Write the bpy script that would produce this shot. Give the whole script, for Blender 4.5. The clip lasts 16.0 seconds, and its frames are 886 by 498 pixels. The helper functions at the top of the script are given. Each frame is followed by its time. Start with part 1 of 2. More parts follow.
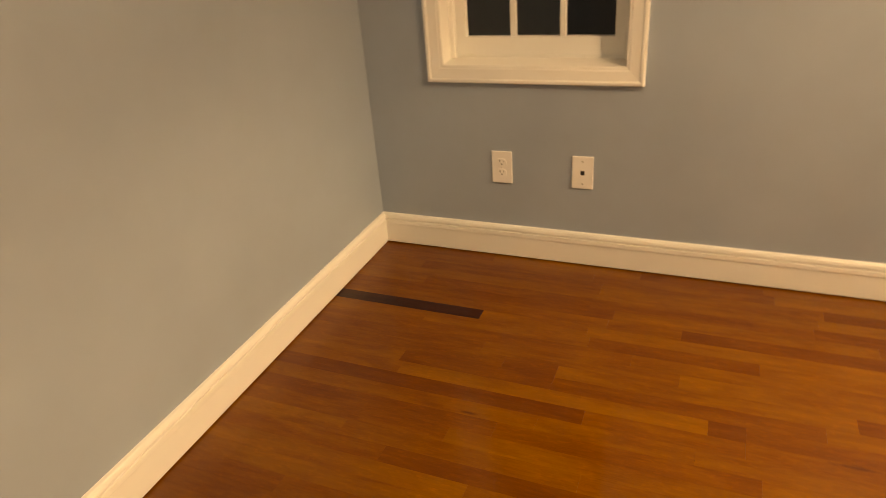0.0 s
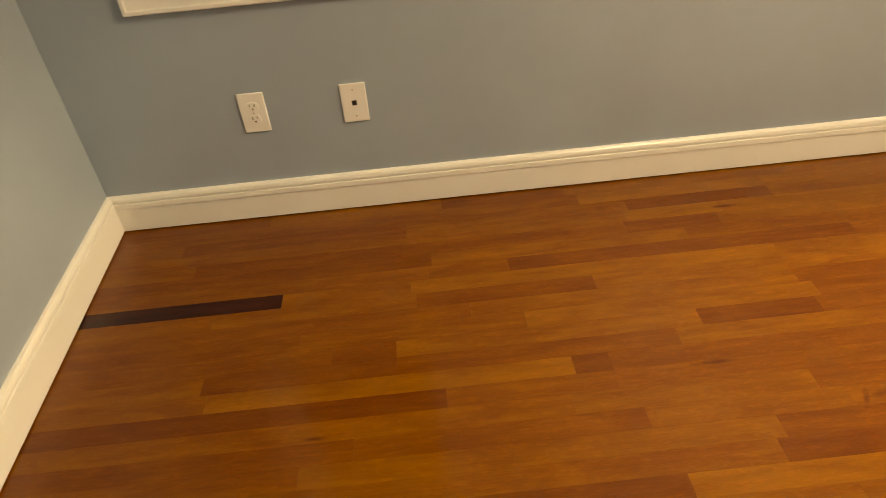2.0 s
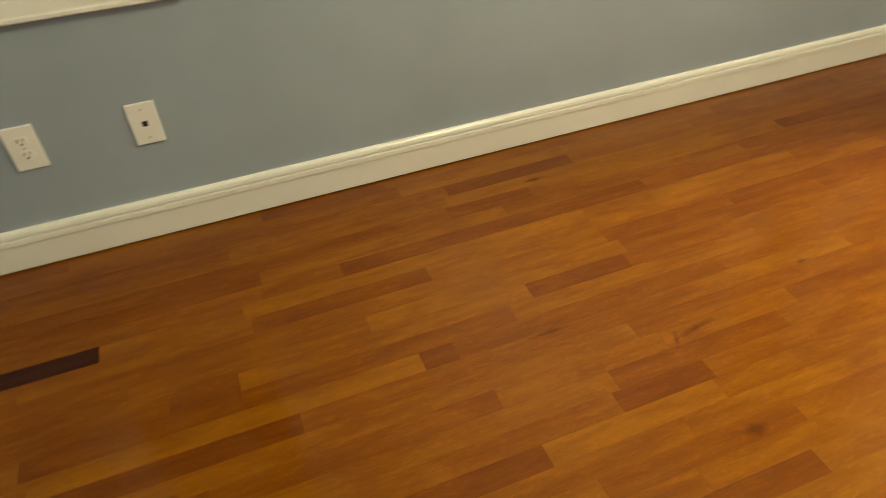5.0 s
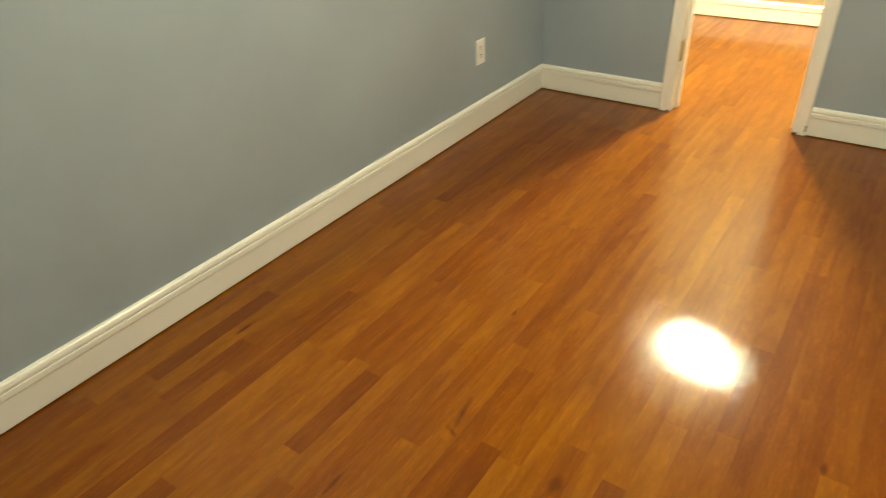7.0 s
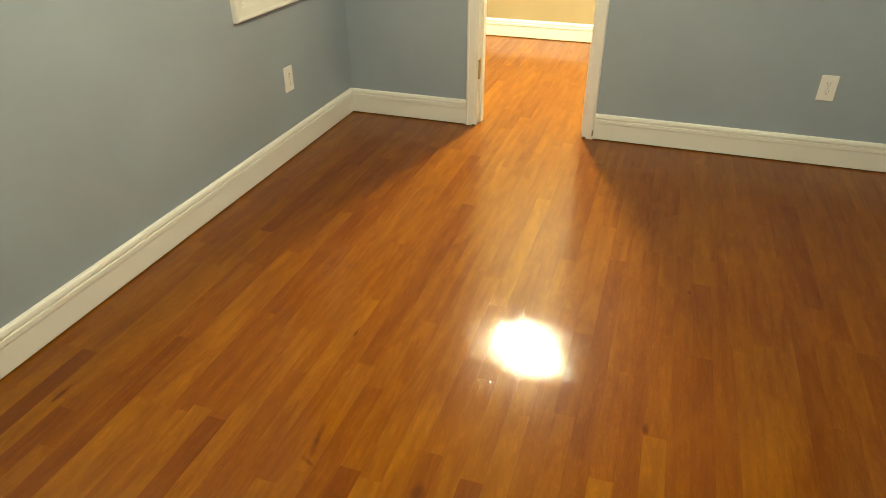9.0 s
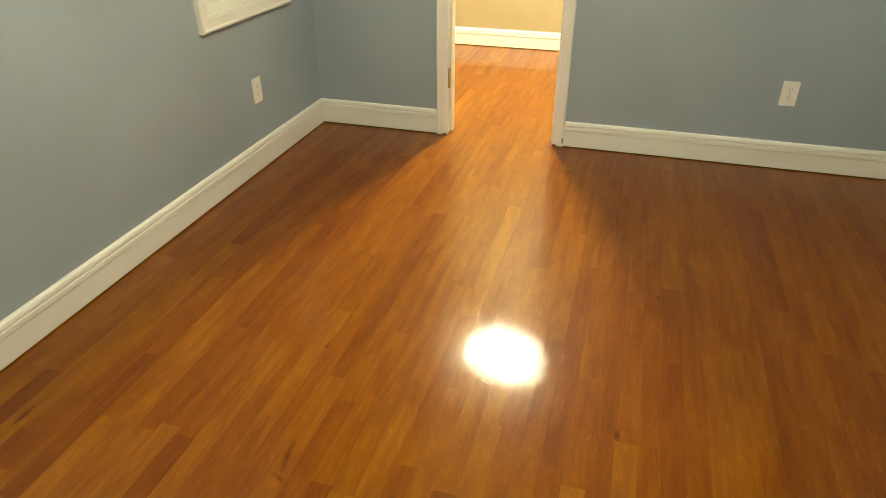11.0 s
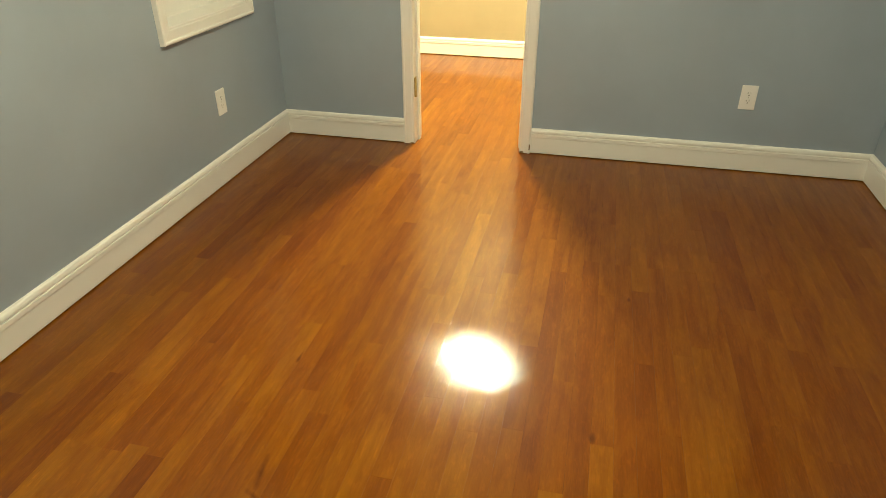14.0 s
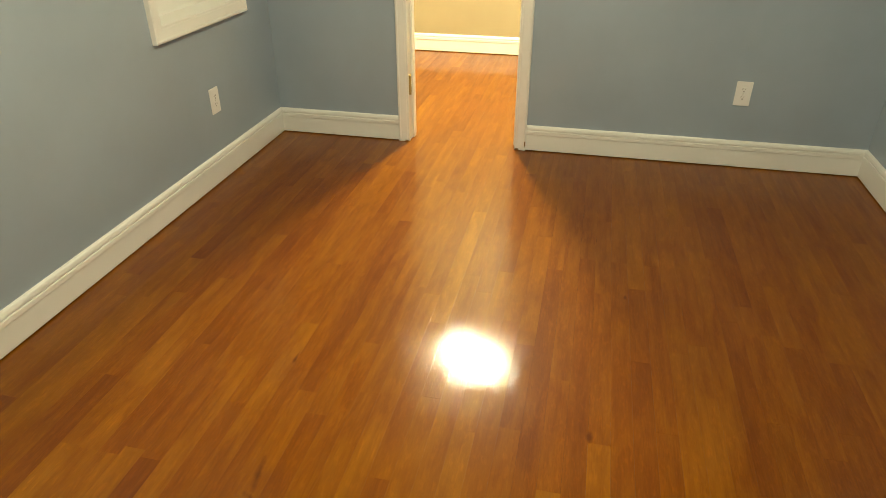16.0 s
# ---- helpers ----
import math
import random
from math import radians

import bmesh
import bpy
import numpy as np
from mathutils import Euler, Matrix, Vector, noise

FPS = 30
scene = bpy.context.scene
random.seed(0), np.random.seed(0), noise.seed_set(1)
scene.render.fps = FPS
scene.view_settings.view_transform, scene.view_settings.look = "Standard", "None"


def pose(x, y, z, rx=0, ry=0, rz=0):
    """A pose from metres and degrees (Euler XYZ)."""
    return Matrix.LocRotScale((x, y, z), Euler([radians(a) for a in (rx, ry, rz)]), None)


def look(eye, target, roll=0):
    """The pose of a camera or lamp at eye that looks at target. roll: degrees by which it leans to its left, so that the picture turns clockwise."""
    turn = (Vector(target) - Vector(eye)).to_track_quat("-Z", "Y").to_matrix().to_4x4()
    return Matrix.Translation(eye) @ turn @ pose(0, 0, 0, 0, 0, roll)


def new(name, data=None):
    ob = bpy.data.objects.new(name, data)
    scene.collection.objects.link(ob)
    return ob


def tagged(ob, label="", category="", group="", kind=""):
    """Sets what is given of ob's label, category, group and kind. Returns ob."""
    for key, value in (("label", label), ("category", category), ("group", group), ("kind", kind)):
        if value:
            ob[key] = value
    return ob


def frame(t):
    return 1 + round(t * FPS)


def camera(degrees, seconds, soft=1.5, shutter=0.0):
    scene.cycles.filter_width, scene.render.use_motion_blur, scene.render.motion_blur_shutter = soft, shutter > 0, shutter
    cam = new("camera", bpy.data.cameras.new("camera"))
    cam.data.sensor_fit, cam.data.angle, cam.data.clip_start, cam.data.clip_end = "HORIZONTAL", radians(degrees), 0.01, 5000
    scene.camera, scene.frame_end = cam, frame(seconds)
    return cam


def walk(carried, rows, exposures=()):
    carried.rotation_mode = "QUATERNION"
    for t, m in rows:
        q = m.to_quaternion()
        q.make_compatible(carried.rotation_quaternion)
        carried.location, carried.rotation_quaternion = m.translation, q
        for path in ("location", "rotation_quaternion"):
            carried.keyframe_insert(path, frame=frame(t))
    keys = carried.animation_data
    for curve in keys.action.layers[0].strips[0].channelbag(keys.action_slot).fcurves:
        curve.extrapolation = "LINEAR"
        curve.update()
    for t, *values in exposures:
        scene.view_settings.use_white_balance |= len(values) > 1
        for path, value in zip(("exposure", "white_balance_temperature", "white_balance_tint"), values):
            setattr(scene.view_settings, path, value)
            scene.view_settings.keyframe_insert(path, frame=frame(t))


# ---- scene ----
# ---- camera and walk ----
cam = camera(67.9, 16.0, soft=0.85, shutter=0.5)
PATH = [
    (0, (1.2640, -2.2180, 1.2380), (0.6034, -0.7590, 0.4165), -4.65),
    (0.5, (1.2340, -2.0800, 1.2220), (0.6783, -0.6309, 0.3098), -7.99),
    (1, (1.2050, -1.9580, 1.1790), (0.8297, -0.5180, 0.1662), -6.34),
    (1.5, (1.1150, -1.8900, 1.2200), (0.9314, -0.4796, 0.1171), -5.84),
    (2, (1.0210, -1.8410, 1.2110), (1.0455, -0.4186, 0.1074), -5.43),
    (2.5, (1.0070, -1.8090, 1.2230), (1.0844, -0.4270, 0.0722), -3.82),
    (3, (1.0220, -1.8470, 1.2360), (1.0825, -0.4694, 0.0794), -3.57),
    (3.2, (1.0090, -1.8410, 1.2390), (1.0852, -0.4714, 0.0732), -2.94),
    (5.3, (1.0440, -1.7460, 1.2580), (1.6074, -0.5047, 0.0833), -3.88),
    (5.5, (1.0660, -1.7160, 1.2300), (1.7177, -0.4944, 0.0792), -4.65),
    (6, (1.0740, -1.6510, 1.2240), (2.0326, -0.6044, 0.1170), -0.86),
    (6.5, (1.0480, -1.6170, 1.2480), (2.1185, -0.6023, 0.2161), -3.29),
    (7, (1.0260, -1.6250, 1.2610), (2.2476, -0.7352, 0.2839), -2.65),
    (7.5, (0.9900, -1.6080, 1.2670), (2.3146, -0.8699, 0.2966), -1.82),
    (8, (0.9950, -1.6240, 1.2540), (2.3858, -1.0007, 0.2965), -0.33),
    (8.5, (0.9920, -1.6230, 1.2680), (2.4275, -1.0936, 0.3204), -0.12),
    (11, (1.0040, -1.6440, 1.2780), (2.4915, -1.2151, 0.3605), 0.02),
    (11.5, (1.0050, -1.6450, 1.2770), (2.5103, -1.2396, 0.3771), 0.10),
    (12, (1.0050, -1.6450, 1.2750), (2.5199, -1.2612, 0.3819), 0.07),
    (12.5, (1.0040, -1.6460, 1.2750), (2.5223, -1.2705, 0.3830), -0.08),
    (13, (1.0030, -1.6450, 1.2730), (2.5246, -1.2789, 0.3836), -0.13),
    (13.5, (1.0050, -1.6420, 1.2720), (2.5266, -1.2879, 0.3790), 0.26),
    (14, (1.0070, -1.6400, 1.2720), (2.5273, -1.2876, 0.3762), 0.07),
    (14.5, (1.0060, -1.6380, 1.2740), (2.5265, -1.2777, 0.3800), -0.18),
    (15, (1.0100, -1.6380, 1.2740), (2.5266, -1.2737, 0.3761), -0.39),
    (15.5, (1.0120, -1.6390, 1.2750), (2.5316, -1.2843, 0.3779), -0.17),
    (16, (1.0160, -1.6360, 1.2790), (2.5337, -1.2971, 0.3728), -0.05),
]
EXPOSURE = [(0.0, 1.68, 11500, 21), (1.5, 1.78, 9600, 13), (3.0, 1.77, 7700, 0), (5.5, 1.71, 6850, -7), (8.0, 1.64, 6650, -8), (16.0, 1.55, 6650, -8)]
walk(cam, [(t, look(e, g, r)) for t, e, g, r in PATH], EXPOSURE)

# ---- plan, in metres: x along the window wall, y towards it, z up ----
LEN, WID, TALL = 4.254, 2.94, 2.44
THICK = 0.12
SKEW = 0.027
HALL_X0, HALL_X1 = LEN + THICK, 6.213
HALL_Y0, HALL_Y1 = -3.2, 1.0
DOOR_Y0, DOOR_Y1, DOOR_H = -1.2947, -0.7345, 2.03
OUT = 0.16
WIN_Z0, WIN_Z1 = 0.748, 1.93
WINDOWS = [(0.325, 0.963), (3.333, 3.9385)]
CASING = 0.062
LAMP = (5.26, -0.945, TALL)
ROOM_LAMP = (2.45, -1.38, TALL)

# ---- night sky and lamp strength ----
world = bpy.data.worlds.new("night")
scene.world = world
world.use_nodes = True
world.node_tree.nodes["Background"].inputs[0].default_value = (0.010, 0.014, 0.03, 1)
world.node_tree.nodes["Background"].inputs[1].default_value = 0.15
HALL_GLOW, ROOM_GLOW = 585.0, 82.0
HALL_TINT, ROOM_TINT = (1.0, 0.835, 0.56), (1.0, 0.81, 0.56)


# ---- materials ----
def nodes_of(name):
    m = bpy.data.materials.new(name)
    m.use_nodes = True
    nt = m.node_tree
    return m, nt, nt.nodes["Principled BSDF"]


def node(nt, kind, **inputs):
    n = nt.nodes.new(kind)
    for k, v in inputs.items():
        n.inputs[k.replace("_", " ")].default_value = v
    return n


def ramp(nt, src, stops):
    r = nt.nodes.new("ShaderNodeValToRGB")
    while len(r.color_ramp.elements) < len(stops):
        r.color_ramp.elements.new(0.5)
    for e, (p, c) in zip(r.color_ramp.elements, stops):
        e.position, e.color = p, (*c, 1)
    nt.links.new(src, r.inputs[0])
    return r.outputs[0]


def mixed(nt, fac, a, b, mode="MIX"):
    n = nt.nodes.new("ShaderNodeMix")
    n.data_type, n.blend_type = "RGBA", mode
    for sock, v in ((n.inputs[0], fac), (n.inputs[6], a), (n.inputs[7], b)):
        if isinstance(v, (int, float)):
            sock.default_value = v
        elif isinstance(v, tuple):
            sock.default_value = (*v, 1)
        else:
            nt.links.new(v, sock)
    return n.outputs[2]


def scaled_coords(nt, scale, space="Object"):
    tc = nt.nodes.new("ShaderNodeTexCoord")
    mp = nt.nodes.new("ShaderNodeMapping")
    mp.inputs["Scale"].default_value = scale
    nt.links.new(tc.outputs[space], mp.inputs["Vector"])
    return mp.outputs[0]


def bumped(nt, p, height, strength, distance):
    b = node(nt, "ShaderNodeBump", Strength=strength, Distance=distance)
    nt.links.new(height, b.inputs["Height"])
    nt.links.new(b.outputs[0], p.inputs["Normal"])


def paint(name, colour, rough, roller=0.12, mottle=0.06, gloss=0.5):
    """Rolled or brushed paint: faint mottling, a fine orange-peel relief and uneven sheen."""
    m, nt, p = nodes_of(name)
    v = scaled_coords(nt, (1, 1, 1))
    big = node(nt, "ShaderNodeTexNoise", Scale=2.3, Detail=4.0, Roughness=0.6)
    fine = node(nt, "ShaderNodeTexNoise", Scale=260.0, Detail=3.0, Roughness=0.6)
    for n in (big, fine):
        nt.links.new(v, n.inputs["Vector"])
    lo = tuple(c * (1 - mottle) for c in colour)
    hi = tuple(min(1, c * (1 + mottle)) for c in colour)
    nt.links.new(ramp(nt, big.outputs[0], [(0.3, lo), (0.7, hi)]), p.inputs["Base Color"])
    nt.links.new(ramp(nt, big.outputs[0], [(0.3, (rough * 0.9,) * 3), (0.7, (rough * 1.1,) * 3)]), p.inputs["Roughness"])
    p.inputs["Specular IOR Level"].default_value = gloss
    bumped(nt, p, fine.outputs[0], roller, 0.0012)
    return m


def oak(name):
    """Stained strip oak under a glossy clear coat; the tone of a strip comes from its object colour."""
    m, nt, p = nodes_of(name)
    tc = nt.nodes.new("ShaderNodeTexCoord")
    info = nt.nodes.new("ShaderNodeObjectInfo")
    sep = nt.nodes.new("ShaderNodeSeparateColor")
    nt.links.new(info.outputs["Color"], sep.inputs[0])
    tone, shift = sep.outputs[0], info.outputs["Random"]
    mul = nt.nodes.new("ShaderNodeMath")
    mul.operation = "MULTIPLY"
    mul.inputs[1].default_value = 37.0
    nt.links.new(shift, mul.inputs[0])
    add = nt.nodes.new("ShaderNodeVectorMath")
    add.operation = "ADD"
    nt.links.new(tc.outputs["Object"], add.inputs[0])
    nt.links.new(mul.outputs[0], add.inputs[1])

    def stretched(scale, **kw):
        mp = nt.nodes.new("ShaderNodeMapping")
        mp.inputs["Scale"].default_value = scale
        nt.links.new(add.outputs[0], mp.inputs["Vector"])
        n = node(nt, "ShaderNodeTexNoise", **kw)
        nt.links.new(mp.outputs[0], n.inputs["Vector"])
        return n.outputs[0]

    bands = stretched((1.6, 26, 26), Scale=1.0, Detail=5.0, Roughness=0.6, Distortion=0.6)
    pores = stretched((14, 520, 300), Scale=1.0, Detail=3.0, Roughness=0.7)
    flecks = stretched((30, 110, 60), Scale=1.0, Detail=2.0, Roughness=0.5, Distortion=1.2)
    cloud = stretched((4.2, 16.0, 16.0), Scale=1.0, Detail=3.0, Roughness=0.5, Distortion=0.8)
    ground = nt.nodes.new("ShaderNodeNewGeometry").outputs["Position"]
    mp = nt.nodes.new("ShaderNodeMapping")
    mp.inputs["Scale"].default_value = (3.2, 36, 1)
    nt.links.new(ground, mp.inputs["Vector"])
    streak = node(nt, "ShaderNodeTexNoise", Scale=1.0, Detail=3.0, Roughness=0.55, Distortion=0.7)
    nt.links.new(mp.outputs[0], streak.inputs["Vector"])
    vary = nt.nodes.new("ShaderNodeMath")
    vary.operation = "MULTIPLY_ADD"
    nt.links.new(streak.outputs[0], vary.inputs[0])
    vary.inputs[1].default_value, vary.inputs[2].default_value = 0.20, -0.095
    both = nt.nodes.new("ShaderNodeMath")
    both.operation = "ADD"
    nt.links.new(tone, both.inputs[0])
    nt.links.new(vary.outputs[0], both.inputs[1])
    base = ramp(nt, both.outputs[0], WOOD_TONES)
    grain = ramp(nt, bands, [(0.28, (0.88, 0.84, 0.80)), (0.5, (0.98, 0.97, 0.96)), (0.75, (1.10, 1.10, 1.05))])
    c = mixed(nt, 1.0, base, grain, "MULTIPLY")
    c = mixed(nt, 1.0, c, ramp(nt, pores, [(0.32, (0.88, 0.85, 0.82)), (0.5, (1, 1, 1)), (0.8, (1.04, 1.04, 1.03))]), "MULTIPLY")
    c = mixed(nt, 0.7, c, ramp(nt, cloud, [(0.3, (0.78, 0.62, 0.50)), (0.7, (1.18, 1.2, 1.15))]), "MULTIPLY")
    c = mixed(nt, 0.35, c, ramp(nt, flecks, [(0.5, (1, 1, 1)), (0.72, (1.55, 1.5, 1.4))]), "MULTIPLY")
    # dark knots and mineral streaks, each with its own place on the boards
    place = nt.nodes.new("ShaderNodeNewGeometry").outputs["Position"]
    wob = node(nt, "ShaderNodeTexNoise", Scale=22.0, Detail=3.0)
    nt.links.new(place, wob.inputs["Vector"])
    for kx, ky, ax, ay, turn in KNOTS:
        mp = nt.nodes.new("ShaderNodeMapping")
        mp.vector_type = "TEXTURE"
        mp.inputs["Location"].default_value = (kx, ky, 0)
        mp.inputs["Rotation"].default_value = (0, 0, radians(turn))
        mp.inputs["Scale"].default_value = (ax, ay, 1)
        nt.links.new(place, mp.inputs["Vector"])
        far = nt.nodes.new("ShaderNodeVectorMath")
        far.operation = "LENGTH"
        nt.links.new(mp.outputs[0], far.inputs[0])
        edge = nt.nodes.new("ShaderNodeMath")
        edge.operation = "ADD"
        nt.links.new(far.outputs["Value"], edge.inputs[0])
        nt.links.new(wob.outputs[0], edge.inputs[1])
        c = mixed(nt, ramp(nt, edge.outputs[0], [(0.6, (0.88,) * 3), (1.4, (0, 0, 0))]), c, (0.080, 0.019, 0.002))
    nt.links.new(c, p.inputs["Base Color"])
    nt.links.new(ramp(nt, bands, [(0.3, (FLOOR_ROUGH * 1.15,) * 3), (0.7, (FLOOR_ROUGH * 0.85,) * 3)]), p.inputs["Roughness"])
    p.inputs["Specular IOR Level"].default_value = 0.03
    p.inputs["Coat Weight"].default_value = 0.62
    p.inputs["Coat Roughness"].default_value = 0.045
    h = nt.nodes.new("ShaderNodeMath")
    h.operation = "ADD"
    ripple = stretched((55, 200, 60), Scale=1.0, Detail=2.0, Roughness=0.55, Distortion=0.4)
    nt.links.new(ripple, h.inputs[0])
    nt.links.new(flecks, h.inputs[1])
    bumped(nt, p, h.outputs[0], 0.36, 0.0008)
    nt.links.new(p.inputs["Normal"].links[0].from_socket, p.inputs["Coat Normal"])
    return m


WOOD_TONES = [(0.0, (0.028, 0.006, 0.002)), (0.25, (0.092, 0.020, 0.002)), (0.5, (0.170, 0.053, 0.002)),
              (0.75, (0.235, 0.093, 0.004)), (1.0, (0.31, 0.143, 0.010))]
KNOTS = [(2.0, -0.956, 0.15, 0.022, 10), (1.928, -0.973, 0.07, 0.02, 60), (1.928, -1.25, 0.09, 0.03, 0),
         (1.654, -0.823, 0.16, 0.018, 0), (2.294, -1.738, 0.05, 0.018, 0), (2.974, -1.838, 0.04, 0.016, 0),
         (1.928, -0.213, 0.08, 0.016, 0), (0.71, -0.918, 0.05, 0.012, 0), (2.426, -0.868, 0.07, 0.014, 0)]
FLOOR_ROUGH = 0.34

GREY = paint("blue_grey_wall_paint", (0.326, 0.396, 0.490), 0.50, gloss=0.95)
CREAM = paint("cream_yellow_wall_paint", (0.38, 0.318, 0.198), 0.6)
WHITE = paint("white_satin_trim_paint", (0.84, 0.84, 0.82), 0.32, roller=0.0, mottle=0.015)
CEIL = paint("flat_white_ceiling_paint", (0.78, 0.77, 0.73), 0.8)
PLASTIC = paint("white_plastic", (0.86, 0.86, 0.86), 0.3, roller=0.0, mottle=0.01)
OAK = oak("stained_oak_strip")


def plain(name, colour, rough=0.5, metal=0.0):
    m, nt, p = nodes_of(name)
    n = node(nt, "ShaderNodeTexNoise", Scale=40.0, Detail=3.0)
    nt.links.new(scaled_coords(nt, (1, 1, 1)), n.inputs["Vector"])
    nt.links.new(ramp(nt, n.outputs[0], [(0.3, tuple(c * 0.8 for c in colour)), (0.7, colour)]), p.inputs["Base Color"])
    p.inputs["Roughness"].default_value, p.inputs["Metallic"].default_value = rough, metal
    return m


DARK = plain("dark_slot", (0.015, 0.014, 0.013), 0.6)
BLACK = plain("black_plastic", (0.012, 0.013, 0.02), 0.35)
BRASS = plain("worn_brass", (0.62, 0.46, 0.18), 0.45, 0.45)
STEEL = plain("painted_screw", (0.62, 0.60, 0.56), 0.35, 0.3)
SUBFLOOR = plain("dark_subfloor", (0.03, 0.02, 0.012), 0.9)
CHIP = plain("bare_wood_chip", (0.22, 0.13, 0.05), 0.7)
OUTSIDE = plain("dark_ground", (0.03, 0.035, 0.025), 0.95)

GLASS, _nt, _p = nodes_of("window_glass")
_p.inputs["Base Color"].default_value = (1, 1, 1, 1)
_p.inputs["Roughness"].default_value = 0.01
_p.inputs["Transmission Weight"].default_value = 1.0
_p.inputs["IOR"].default_value = 1.45


def glowing(name, strength, tint):
    m, nt, p = nodes_of(name)
    p.inputs["Base Color"].default_value = (0.8, 0.75, 0.65, 1)
    p.inputs["Emission Color"].default_value = (*tint, 1)
    p.inputs["Emission Strength"].default_value = strength
    return m


# ---- mesh helpers ----
def mesh_of(name, bm, material, smooth=False):
    me = bpy.data.meshes.new(name)
    bmesh.ops.recalc_face_normals(bm, faces=bm.faces)
    bm.to_mesh(me)
    bm.free()
    me.materials.append(material)
    for p in me.polygons:
        p.use_smooth = smooth
    return me


def part(name, bm, material, parent, label="", smooth=False):
    ob = new(name, mesh_of(name, bm, material, smooth))
    ob.parent = parent
    if label:
        tagged(ob, label)
    return ob


def structure(name, bm, material, label, category):
    return tagged(new(name, mesh_of(name, bm, material)), label, category, kind="structure")


def box(x0, x1, y0, y1, z0, z1, bevel=0.0, bm=None, segments=2):
    made = bmesh.new()
    v = [made.verts.new((x, y, z)) for x in (x0, x1) for y in (y0, y1) for z in (z0, z1)]
    for f in ((0, 1, 3, 2), (4, 6, 7, 5), (0, 4, 5, 1), (2, 3, 7, 6), (0, 2, 6, 4), (1, 5, 7, 3)):
        made.faces.new([v[i] for i in f])
    bmesh.ops.recalc_face_normals(made, faces=made.faces)
    if bevel:
        bmesh.ops.bevel(made, geom=made.edges[:], offset=bevel, segments=segments, affect="EDGES", profile=0.5)
    if bm is None:
        return made
    tmp = bpy.data.meshes.new("tmp")
    made.to_mesh(tmp)
    made.free()
    bm.from_mesh(tmp)
    bpy.data.meshes.remove(tmp)
    return bm


def pierced(us, ws, solid, place):
    """A wall of one skin: a grid over us x ws, two sides deep, with a cell left out where solid(i, j) is False."""
    bm = bmesh.new()
    verts = {}

    def v(i, j, d):
        if (i, j, d) not in verts:
            verts[i, j, d] = bm.verts.new(place(us[i], ws[j], d))
        return verts[i, j, d]

    filled = {(i, j) for i in range(len(us) - 1) for j in range(len(ws) - 1) if solid(i, j)}
    for i, j in filled:
        for d in (0, 1):
            bm.faces.new([v(i, j, d), v(i + 1, j, d), v(i + 1, j + 1, d), v(i, j + 1, d)])
        for (a, b), ends in (((i - 1, j), ((i, j), (i, j + 1))), ((i + 1, j), ((i + 1, j), (i + 1, j + 1))),
                             ((i, j - 1), ((i, j), (i + 1, j))), ((i, j + 1), ((i, j + 1), (i + 1, j + 1)))):
            if (a, b) not in filled:
                (p, q), (r, s) = ends
                bm.faces.new([v(p, q, 0), v(r, s, 0), v(r, s, 1), v(p, q, 1)])
    return bm


def moulding(profile, start, end, out, m0=0, m1=0):
    """A profile of (depth, height) run from start to end along the floor; out: the way it faces; m0, m1: 1 for a mitre into an inside corner."""
    bm = bmesh.new()
    a, b, o = Vector(start), Vector(end), Vector(out)
    d = (b - a).normalized()
    rings = []
    for base, sign in ((a, m0), (b, -m1)):
        rings.append([bm.verts.new(base + o * u + d * (sign * u) + Vector((0, 0, h))) for u, h in profile])
    n = len(profile)
    for i in range(n):
        bm.faces.new([rings[0][i], rings[0][(i + 1) % n], rings[1][(i + 1) % n], rings[1][i]])
    bm.faces.new(rings[0])
    bm.faces.new(rings[1])
    return bm


# ---- floor, walls, ceilings ----
floor = structure("floor", box(-0.12, LEN + 0.06, -WID - 0.12, 0.2, -0.12, -0.011), SUBFLOOR,
                  "glossy reddish brown stained oak strip floor", "floor")
hall_floor = structure("floor_hall", box(LEN + 0.062, HALL_X1 + 0.12, HALL_Y0 - 0.12, HALL_Y1 + 0.12, -0.12, -0.011), SUBFLOOR,
                       "glossy honey brown oak strip floor of the hall", "floor")

xs = [-0.12] + [v for w in WINDOWS for v in (w[0] - 0.015, w[1] + 0.015)] + [LEN]
zs = [-0.1, WIN_Z0 - 0.015, WIN_Z1 + 0.015, TALL]
structure("wall_window", pierced(xs, zs, lambda i, j: not (i in (1, 3) and j == 1), lambda u, w, d: (u, OUT * d, w)),
          GREY, "blue-grey painted wall with two deep-set windows", "wall")
left = box(-0.12, 0, -WID, -0.001, -0.1, TALL)
for v in left.verts:
    v.co.x -= SKEW * v.co.y
structure("wall_left", left, GREY, "blue-grey painted plain side wall", "wall")
structure("wall_right", box(0.08, LEN + THICK, -WID - 0.12, -WID - 0.001, -0.1, TALL), GREY, "blue-grey painted plain wall", "wall")
structure("wall_door", pierced([-WID, DOOR_Y0 - 0.018, DOOR_Y1 + 0.018, 0.0], [-0.1, DOOR_H + 0.018, TALL],
                               lambda i, j: not (i == 1 and j == 0), lambda u, w, d: (LEN + 0.07 * d, u, w)),
          GREY, "blue-grey painted wall with a narrow open doorway", "wall")
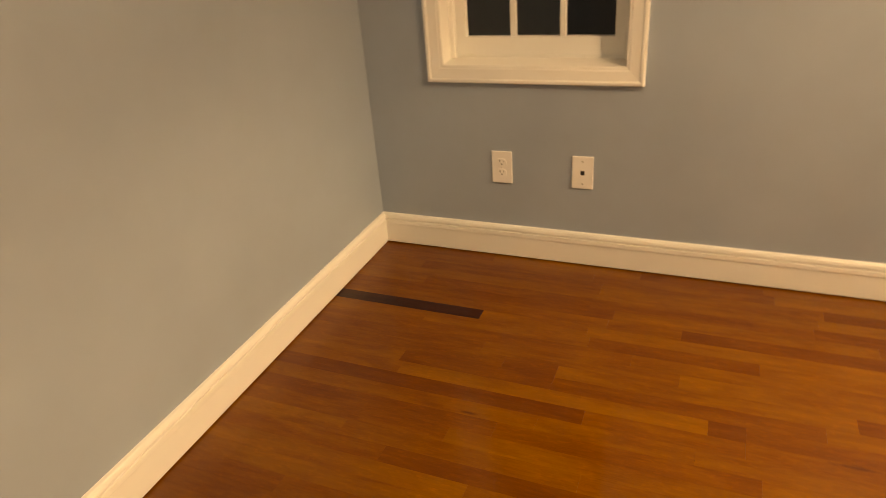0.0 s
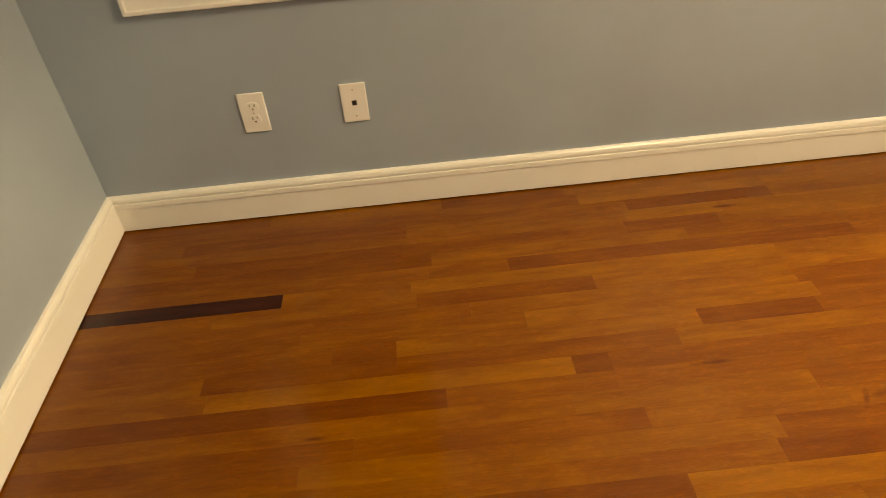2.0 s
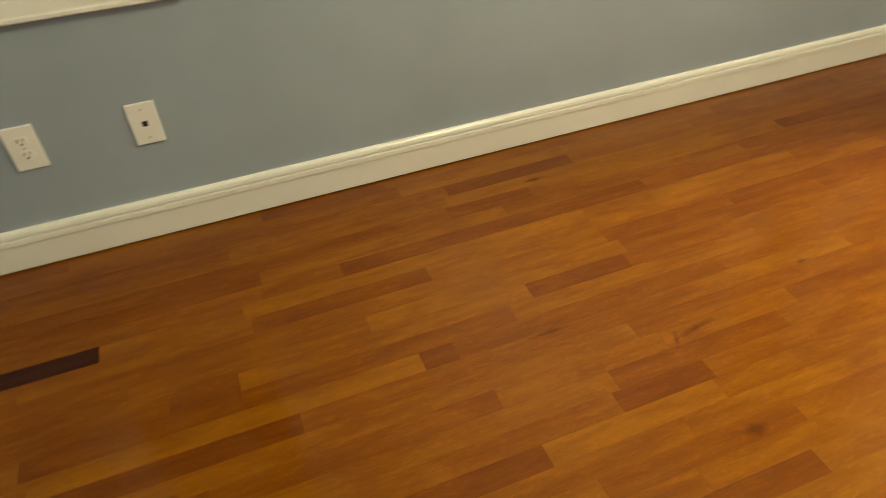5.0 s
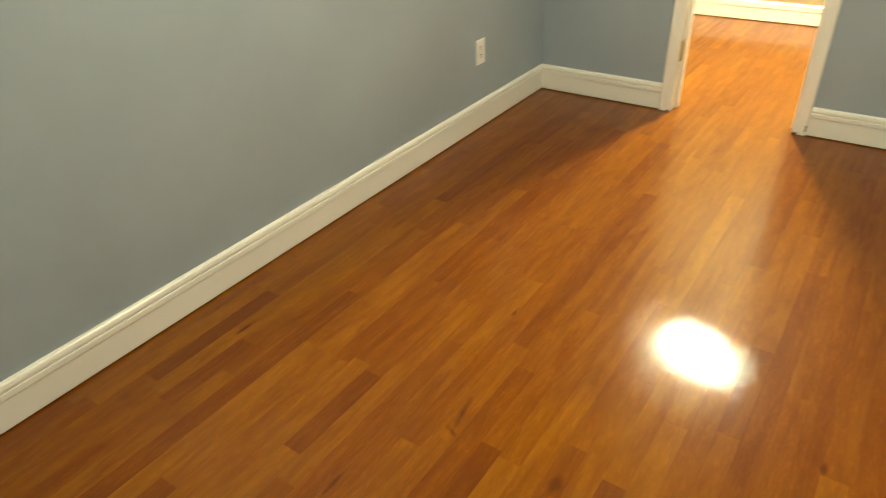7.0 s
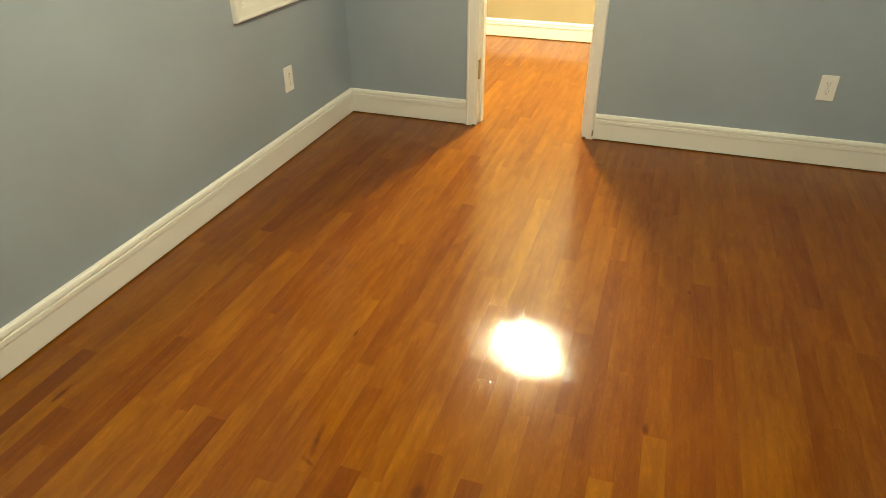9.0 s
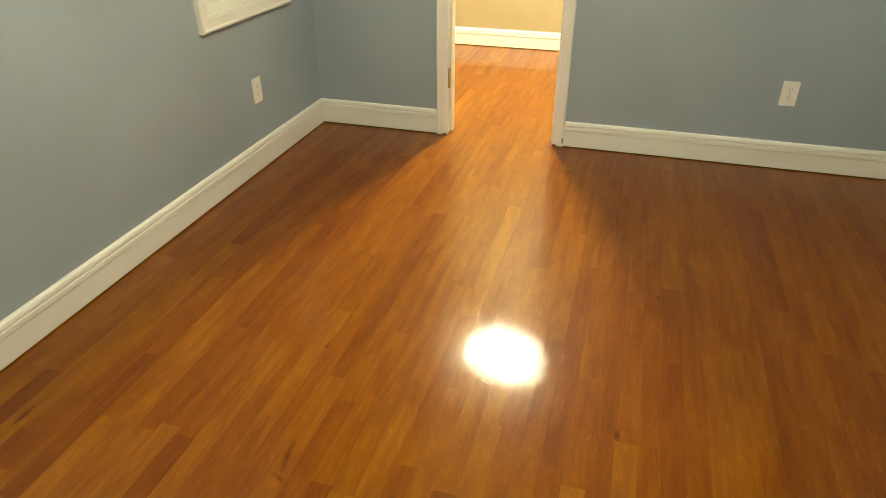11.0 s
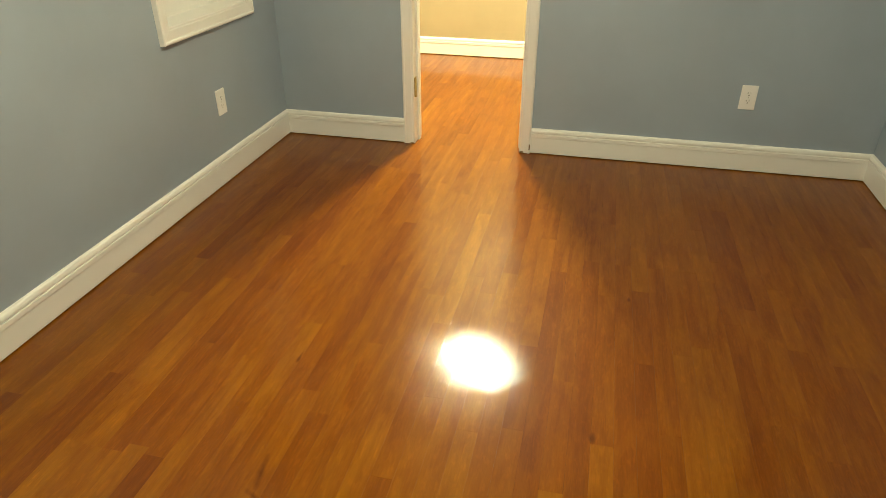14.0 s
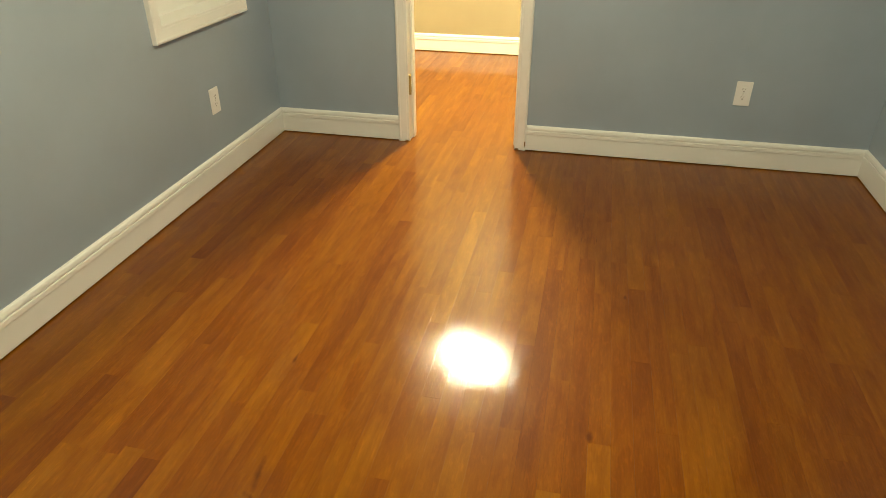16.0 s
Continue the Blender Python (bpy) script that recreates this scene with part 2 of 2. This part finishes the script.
structure("wall_hall_near", pierced([HALL_Y0, DOOR_Y0 - 0.018, DOOR_Y1 + 0.018, HALL_Y1], [-0.1, DOOR_H + 0.018, TALL],
                                    lambda i, j: not (i == 1 and j == 0), lambda u, w, d: (LEN + 0.072 + (THICK - 0.072) * d, u, w)),
          CREAM, "cream yellow hall wall beside the doorway", "wall")
structure("wall_hall_far", box(HALL_X1, HALL_X1 + 0.12, HALL_Y0, HALL_Y1, -0.1, TALL), CREAM, "cream yellow hall wall facing the doorway", "wall")
structure("wall_hall_end_1", box(HALL_X0 - 0.04, HALL_X1 + 0.12, HALL_Y1 + 0.001, HALL_Y1 + 0.12, -0.1, TALL), CREAM, "cream yellow end wall of the hall", "wall")
structure("wall_hall_end_2", box(HALL_X0 - 0.04, HALL_X1 + 0.12, HALL_Y0 - 0.12, HALL_Y0 - 0.001, -0.1, TALL), CREAM, "cream yellow end wall of the hall", "wall")
structure("ceiling", box(-0.12, LEN + 0.06, -WID - 0.12, 0.16, TALL + 0.001, TALL + 0.12), CEIL, "flat white painted ceiling of the room", "ceiling")
structure("ceiling_hall", box(LEN + 0.062, HALL_X1 + 0.12, HALL_Y0 - 0.12, HALL_Y1 + 0.12, TALL + 0.001, TALL + 0.12), CEIL, "flat white painted hall ceiling", "ceiling")
structure("ground", box(-30, 40, 0.22, 60, -0.9, -0.8), OUTSIDE, "dark ground outside at night", "ground")

BASE = [(0.0, 0.005), (0.0125, 0.005), (0.0132, 0.007), (0.0132, 0.0880), (0.0158, 0.0896), (0.0165, 0.0920), (0.0165, 0.1065), (0.0155, 0.1085),
        (0.0110, 0.1092), (0.0110, 0.1125), (0.0148, 0.1135), (0.0150, 0.1200), (0.0125, 0.1280), (0.0085, 0.1322), (0.0, 0.1345)]


def baseboard(start, end, out, m0, m1, label="white painted moulded baseboard along the wall"):
    structure("baseboard", moulding(BASE, (*start, 0), (*end, 0), (*out, 0), m0, m1), WHITE, label, "baseboard")


CW = 0.058
baseboard((0, 0), (LEN, 0), (0, -1), 1, 1)
baseboard((SKEW * WID, -WID), (0, 0), (1 / math.hypot(1, SKEW), SKEW / math.hypot(1, SKEW)), 1.0, 1.0)
baseboard((SKEW * WID, -WID), (LEN, -WID), (0, 1), 1, 1)
baseboard((LEN, DOOR_Y1 + CW), (LEN, 0), (-1, 0), 0, 1)
baseboard((LEN, -WID), (LEN, DOOR_Y0 - CW), (-1, 0), 1, 0)
HB = "cream white moulded baseboard of the hall"
baseboard((HALL_X1, HALL_Y0), (HALL_X1, HALL_Y1), (-1, 0), 1, 1, HB)
baseboard((HALL_X0, DOOR_Y1 + CW), (HALL_X0, HALL_Y1), (1, 0), 0, 1, HB)
baseboard((HALL_X0, HALL_Y0), (HALL_X0, DOOR_Y0 - CW), (1, 0), 1, 0, HB)
baseboard((HALL_X0, HALL_Y1), (HALL_X1, HALL_Y1), (0, -1), 1, 1, HB)
baseboard((HALL_X0, HALL_Y0), (HALL_X1, HALL_Y0), (0, 1), 1, 1, HB)


# ---- windows ----
def framed(u0, u1, w0, w1, profile, place):
    """Four mitred lengths round an opening; profile: (outwards from the opening, towards the room)."""
    lengths = []
    corners = [(u0, w0, -1, -1), (u1, w0, 1, -1), (u1, w1, 1, 1), (u0, w1, -1, 1)]
    for k in range(4):
        bm = bmesh.new()
        rings = [[bm.verts.new(place(u + su * a, w + sw * a, b)) for a, b in profile] for u, w, su, sw in (corners[k], corners[(k + 1) % 4])]
        n = len(profile)
        for i in range(n):
            bm.faces.new([rings[0][i], rings[0][(i + 1) % n], rings[1][(i + 1) % n], rings[1][i]])
        bm.faces.new(rings[0])
        bm.faces.new(rings[1])
        lengths.append(bm)
    return lengths


TRIM = [(0.0, 0.0), (0.0, 0.011), (0.004, 0.014), (0.010, 0.014), (0.014, 0.0165), (0.046, 0.0195), (0.050, 0.0235), (0.058, 0.0235), (0.0615, 0.020), (0.062, 0.0)]


def window(name, x0, x1):
    w = tagged(new(name), "white-framed divided sash window set deep in the wall, dark night outside", "window", kind="structure")
    z0, z1 = WIN_Z0, WIN_Z1
    for bm, n in zip(framed(x0, x1, z0, z1, TRIM, lambda u, v, d: (u, -d, v)), ("apron_casing", "side_casing", "head_casing", "side_casing")):
        part(n, bm, WHITE, w, "mitred white casing")
    # lining of the deep opening
    part("jamb", box(x0 - 0.013, x0, -0.0, 0.15, z0, z1), WHITE, w)
    part("jamb", box(x1, x1 + 0.013, -0.0, 0.15, z0, z1), WHITE, w)
    part("head_jamb", box(x0 - 0.013, x1 + 0.013, -0.0, 0.15, z1 + 0.001, z1 + 0.013), WHITE, w)
    sill = bmesh.new()
    ring = [(-0.0, z0 - 0.013), (-0.0, z0), (0.088, z0 + 0.006), (0.092, z0 + 0.020), (0.15, z0 + 0.030), (0.15, z0 - 0.013)]
    rows = [[sill.verts.new((x, y, z)) for y, z in ring] for x in (x0 + 0.0005, x1 - 0.0005)]
    for i in range(len(ring)):
        j = (i + 1) % len(ring)
        sill.faces.new([rows[0][i], rows[0][j], rows[1][j], rows[1][i]])
    sill.faces.new(rows[0])
    sill.faces.new(rows[1])
    part("window_sill", sill, WHITE, w, "white painted stepped sill")
    part("stop", box(x0, x0 + 0.018, 0.066, 0.086, z0 + 0.007, z1, 0.002), WHITE, w)
    part("stop", box(x1 - 0.018, x1, 0.066, 0.086, z0 + 0.007, z1, 0.002), WHITE, w)
    zm = (z0 + z1) / 2
    for which, lo, hi, y0 in (("lower_sash", z0 + 0.018, zm + 0.02, 0.088), ("upper_sash", zm - 0.02, z1, 0.120)):
        s = part(which, sash_frame(x0 + 0.002, x1 - 0.002, lo, hi, y0, y0 + 0.03), WHITE, w, "white sash with three panes across")
        a, b, c, d = x0 + 0.054, x1 - 0.054, lo + 0.060, hi - 0.04
        for k in (1, 2):
            u = a + (b - a) * k / 3
            part("glazing_bar", box(u - 0.010, u + 0.010, y0 + 0.002, y0 + 0.028, c, d, 0.003), WHITE, s)
        v = (c + d) / 2
        part("glazing_bar", box(a, b, y0 + 0.004, y0 + 0.026, v - 0.010, v + 0.010, 0.003), WHITE, s)
        for k in range(3):
            for p, q in ((c, v - 0.008), (v + 0.008, d)):
                g = part("pane", box(a + (b - a) * k / 3 + 0.006, a + (b - a) * (k + 1) / 3 - 0.006, y0 + 0.013, y0 + 0.016, p - 0.004, q + 0.004), GLASS, s, "clear glass pane, dark with night")
                g.visible_shadow = False
    return w


def sash_frame(x0, x1, z0, z1, y0, y1):
    us, ws = [x0, x0 + 0.052, x1 - 0.052, x1], [z0, z0 + 0.060, z1 - 0.04, z1]
    bm = pierced(us, ws, lambda i, j: (i, j) != (1, 1), lambda u, w, d: (u, y0 + (y1 - y0) * d, w))
    return bm


for n, (a, b) in enumerate(WINDOWS):
    window("window_%d" % (n + 1), a, b)

# ---- doorway ----
door = tagged(new("door_1"), "white painted doorway casing with worn feet, door taken off", "doorway", kind="structure")
DTRIM = [(0.0, 0.0), (0.0, 0.010), (0.004, 0.0135), (0.010, 0.0135), (0.014, 0.016), (0.044, 0.019), (0.048, 0.022), (0.054, 0.022), (0.0575, 0.019), (0.058, 0.0)]
for side, sx in ((LEN, -1), (HALL_X0, 1)):
    pieces = framed(DOOR_Y0 + 0.0, DOOR_Y1 - 0.0, -0.08, DOOR_H, DTRIM, lambda u, v, d: (side + sx * d, u, v))
    pieces[0].free()
    for bm, n in zip(pieces[1:], ("side_casing", "head_casing", "side_casing")):
        geom = bm.verts[:] + bm.edges[:] + bm.faces[:]
        bmesh.ops.bisect_plane(bm, geom=geom, plane_co=(0, 0, 0.002), plane_no=(0, 0, 1), clear_inner=True)
        bmesh.ops.holes_fill(bm, edges=[e for e in bm.edges if e.is_boundary])
        part(n, bm, WHITE, door)
part("jamb", box(LEN + 0.0, HALL_X0, DOOR_Y1 + 0.0, DOOR_Y1 + 0.016, 0.002, DOOR_H, 0.001), WHITE, door)
part("jamb", box(LEN + 0.0, HALL_X0, DOOR_Y0 - 0.016, DOOR_Y0 - 0.0, 0.002, DOOR_H, 0.001), WHITE, door)
part("head_jamb", box(LEN + 0.0, HALL_X0, DOOR_Y0 - 0.016, DOOR_Y1 + 0.016, DOOR_H + 0.001, DOOR_H + 0.016, 0.001), WHITE, door)
part("door_stop", box(LEN + 0.045, LEN + 0.082, DOOR_Y1 - 0.011, DOOR_Y1 - 0.0002, 0.002, DOOR_H, 0.002), WHITE, door)
part("door_stop", box(LEN + 0.045, LEN + 0.082, DOOR_Y0 + 0.0002, DOOR_Y0 + 0.011, 0.002, DOOR_H, 0.002), WHITE, door)
part("door_stop", box(LEN + 0.045, LEN + 0.082, DOOR_Y0 + 0.011, DOOR_Y1 - 0.011, DOOR_H - 0.011, DOOR_H - 0.0002, 0.002), WHITE, door)
for z in (0.303, 1.75):
    leaf = part("hinge", box(LEN + 0.004, LEN + 0.036, DOOR_Y1 - 0.003, DOOR_Y1 - 0.0002, z - 0.05, z + 0.05, 0.001), BRASS, door, "worn brass hinge leaf with white paint on it")
    for dz in (-0.035, 0.0, 0.035):
        part("screw", box(LEN + 0.016, LEN + 0.024, DOOR_Y1 - 0.0042, DOOR_Y1 - 0.003, z + dz - 0.004, z + dz + 0.004, 0.0005), STEEL, leaf)
    bm = bmesh.new()
    bmesh.ops.create_cone(bm, cap_ends=True, segments=14, radius1=0.006, radius2=0.006, depth=0.10, matrix=Matrix.Translation((LEN - 0.001, DOOR_Y1 - 0.006, z)))
    part("knuckle", bm, BRASS, leaf, smooth=False)


part("paint_chip", box(LEN - 0.0235, LEN - 0.0222, DOOR_Y0 - 0.057, DOOR_Y0 - 0.051, 0.022, 0.052, 0.0004), CHIP, door, "bare brown wood where the paint has chipped")
part("paint_chip", box(LEN - 0.0172, LEN - 0.0158, DOOR_Y0 - 0.022, DOOR_Y0 - 0.004, 0.0025, 0.011, 0.0004), CHIP, door, "bare brown wood where the paint has chipped")
part("paint_chip", box(LEN - 0.0172, LEN - 0.0158, DOOR_Y1 + 0.006, DOOR_Y1 + 0.024, 0.0025, 0.009, 0.0004), CHIP, door, "bare brown wood where the paint has chipped")


# ---- wall plates ----
def plate_base(ob):
    part("faceplate", box(-0.038, 0.038, -0.0062, -0.0002, -0.061, 0.061, 0.0022, segments=3), PLASTIC, ob, smooth=False)


def round_screw(ob, z, r=0.0032):
    bm = bmesh.new()
    bmesh.ops.create_cone(bm, cap_ends=True, segments=16, radius1=r, radius2=r * 0.8, depth=0.0012, matrix=Matrix.Translation((0, -0.0066, z)) @ Matrix.Rotation(radians(90), 4, "X"))
    s = part("screw", bm, STEEL, ob)
    part("slot", box(-r * 0.8, r * 0.8, -0.0074, -0.0071, z - 0.0004, z + 0.0004), DARK, s)


def wall_outlet(m, label, size=1.0):
    ob = tagged(new("wall_outlet"), label, "outlet", group="wall outlets")
    plate_base(ob)
    for z in (0.0195, -0.0195):
        bm = bmesh.new()
        pts = []
        for k in range(32):
            a = 2 * math.pi * k / 32
            pts.append((0.0172 * math.cos(a), max(-0.0135, min(0.0135, 0.0172 * math.sin(a)))))
        front = [bm.verts.new((u, -0.0078, z + v)) for u, v in pts]
        back = [bm.verts.new((u * 1.03, -0.0058, z + v * 1.03)) for u, v in pts]
        bm.faces.new(front)
        for k in range(32):
            bm.faces.new([front[k], front[(k + 1) % 32], back[(k + 1) % 32], back[k]])
        r = part("receptacle", bm, PLASTIC, ob)
        part("slot", box(-0.0078, -0.0056, -0.0082, -0.0070, z + 0.0005, z + 0.0092), DARK, r)
        part("slot", box(0.0058, 0.0076, -0.0082, -0.0070, z + 0.0012, z + 0.0085), DARK, r)
        bm = bmesh.new()
        bmesh.ops.create_cone(bm, cap_ends=True, segments=14, radius1=0.0028, radius2=0.0028, depth=0.0012, matrix=Matrix.Translation((0, -0.0076, z - 0.0066)) @ Matrix.Rotation(radians(90), 4, "X"))
        part("ground_hole", bm, DARK, r)
    round_screw(ob, 0.0, 0.0028)
    ob.matrix_world = m @ Matrix.Scale(size, 4)
    return ob


def data_plate(m):
    ob = tagged(new("data_plate"), "white plastic wall plate with one black network jack", "wall plate")
    plate_base(ob)
    j = part("jack", box(-0.0072, 0.0072, -0.0070, -0.0050, -0.0078, 0.0078, 0.0006), BLACK, ob, "black network jack")
    part("contact", box(-0.005, 0.005, -0.0073, -0.0070, -0.0015, 0.0055), DARK, j)
    round_screw(ob, 0.042)
    round_screw(ob, -0.042)
    ob.matrix_world = m
    return ob


wall_outlet(pose(0.5306, 0, 0.371), "white duplex outlet on the grey wall beside a network plate", 1.02)
data_plate(pose(0.831, 0, 0.371))
wall_outlet(pose(3.619, 0, 0.366), "white duplex outlet on the grey wall near the room corner", 0.93)
wall_outlet(pose(LEN, -2.3425, 0.362, 0, 0, -90), "white duplex outlet on the grey wall beside the doorway", 0.93)

# ---- lamps ----
def turned(profile, segments=40):
    bm = bmesh.new()
    rings = [[bm.verts.new((r * math.cos(2 * math.pi * k / segments), r * math.sin(2 * math.pi * k / segments), z)) for k in range(segments)] for r, z in profile]
    for a, b in zip(rings, rings[1:]):
        for k in range(segments):
            bm.faces.new([a[k], a[(k + 1) % segments], b[(k + 1) % segments], b[k]])
    bm.faces.new(rings[0])
    bm.faces.new(rings[-1])
    return bm


def ceiling_lamp(place, strength, tint, size, drop, label):
    """A round canopy on the ceiling and an opal bowl under it, on a stem where it hangs lower."""
    lamp = tagged(new("ceiling_lamp"), label, "ceiling lamp")
    part("canopy", turned([(r * size, z * size) for r, z in ((0.06, 0.0), (0.14, -0.002), (0.14, -0.024), (0.125, -0.034))]), BRASS, lamp, smooth=True)
    if drop:
        part("stem", turned([(0.011, -0.030), (0.011, -drop - 0.030)], 16), BRASS, lamp, smooth=True)
        part("cap", turned([(r, z - drop) for r, z in ((0.02, 0.0), (0.10, -0.012), (0.13, -0.030), (0.122, -0.034))]), BRASS, lamp, smooth=True)
    part("shade", turned([(r * size, z * size - drop) for r, z in ((0.118, -0.035), (0.122, -0.06), (0.115, -0.09), (0.095, -0.118), (0.06, -0.138), (0.02, -0.146))], 28),
         glowing("glowing_opal_glass", strength, tint), lamp, "glowing opal glass dome", smooth=True)
    lamp.location = place


ceiling_lamp(LAMP, HALL_GLOW, HALL_TINT, 0.78, 0.09, "brass hanging hall lamp with a glowing opal dome")
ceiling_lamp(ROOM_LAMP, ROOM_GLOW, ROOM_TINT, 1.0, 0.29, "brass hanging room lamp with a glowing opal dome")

# ---- floor strips ----
ROW, ROW0 = 0.0575, -0.0095
rng = random.Random(5)
strip_meshes = {}


def strip_mesh(length):
    """One square-edged strip, its end at the origin and its top at z = 0."""
    key = round(length, 3)
    if key not in strip_meshes:
        g, h = 0.00012, 0.01
        bm = bmesh.new()
        low, top = ([bm.verts.new((x, y, z)) for x, y in ((g, -ROW / 2 + g), (key - g, -ROW / 2 + g), (key - g, ROW / 2 - g), (g, ROW / 2 - g))] for z in (-h, 0))
        for k in range(4):
            bm.faces.new([low[k], low[(k + 1) % 4], top[(k + 1) % 4], top[k]])
        bm.faces.new(top)
        strip_meshes[key] = mesh_of("strip", bm, OAK)
    return strip_meshes[key]


# strips told apart by their tone: row counted from the window wall, start, end, tone
KNOWN = [
    (1, 1.06, 1.466, 0.45), (1, 1.466, 2.3, 0.56), (2, 2.1, 2.74, 0.62), (3, 0.24, 0.939, 0.44), (3, 1.64, 2.1, 0.42), (3, 2.1, 2.61, 0.58),
    (4, 0.94, 1.62, 0.58), (4, 1.915, 2.62, 0.64), (5, 0.3, 0.924, 0.46), (5, 1.605, 1.89, 0.45), (5, 2.45, 2.89, 0.63), (6, 1.01, 1.77, 0.62),
    (7, 1.229, 2.24, 0.42), (8, 0.0, 0.583, 0.02), (8, 0.945, 1.985, 0.66), (9, 0.96, 1.45, 0.46), (9, 1.45, 1.98, 0.60), (10, 1.1, 1.98, 0.60),
    (11, 1.24, 2.008, 0.63), (11, 2.008, 2.75, 0.47), (12, 0.736, 0.9, 0.44), (12, 1.675, 1.985, 0.40), (13, 0.42, 0.90, 0.42),
    (14, 0.0, 0.44, 0.56), (14, 0.44, 1.325, 0.66), (14, 1.325, 1.415, 0.40), (15, 0.0, 1.014, 0.37), (15, 2.2, 2.6, 0.62), (18, 0.684, 1.72, 0.62),
    (19, 1.694, 1.945, 0.42), (20, 0.55, 1.483, 0.39), (20, 1.483, 1.93, 0.70), (22, 2.69, 3.5, 0.70), (25, 1.47, 2.247, 0.66),
    (27, 2.28, 2.64, 0.44), (27, 2.64, 3.34, 0.59), (31, 1.6, 2.276, 0.62), (33, 1.8, 2.63, 0.42),
]
rows_known = {}
for r, a, b, tone in KNOWN:
    rows_known.setdefault(r, []).append((a, b, tone))


def fill(a, b, out):
    """Strips of chance lengths from a to b."""
    while b - a > 1e-3:
        n = round(rng.uniform(0.35, 1.15) / 0.05) * 0.05
        n = b - a if b - a - n < 0.22 else n
        out.append((a, a + n, min(0.75, max(0.41, rng.gauss(0.54, 0.05)))))
        a += n


count = int(WID / ROW) + 2
for r in range(count):
    y = ROW0 + ROW / 2 - ROW * r
    runs, at = [], 0.0
    for a, b, tone in sorted(rows_known.get(r, [])):
        fill(at, a, runs)
        runs.append((a, b, tone))
        at = b
    # boards run on through the doorway
    through_door = DOOR_Y0 - ROW / 2 < y < DOOR_Y1 + ROW / 2
    fill(at, HALL_X1 if through_door else LEN + 0.06, runs)
    for a, b, tone in runs:
        ob = new("strip", strip_mesh(b - a))
        ob.location = (a, y, 0)
        ob.parent = floor
        ob.color = (tone, rng.random(), rng.random(), 1)

for r in range(-int((HALL_Y1 - ROW0) / ROW), int((ROW0 - HALL_Y0) / ROW) + 2):
    y = ROW0 + ROW / 2 - ROW * r
    if DOOR_Y0 - ROW / 2 < y < DOOR_Y1 + ROW / 2:
        continue
    runs = []
    fill(LEN + 0.06, HALL_X1, runs)
    for a, b, tone in runs:
        ob = new("strip", strip_mesh(b - a))
        ob.location = (a, y, 0)
        ob.parent = hall_floor
        ob.color = (tone, rng.random(), rng.random(), 1)
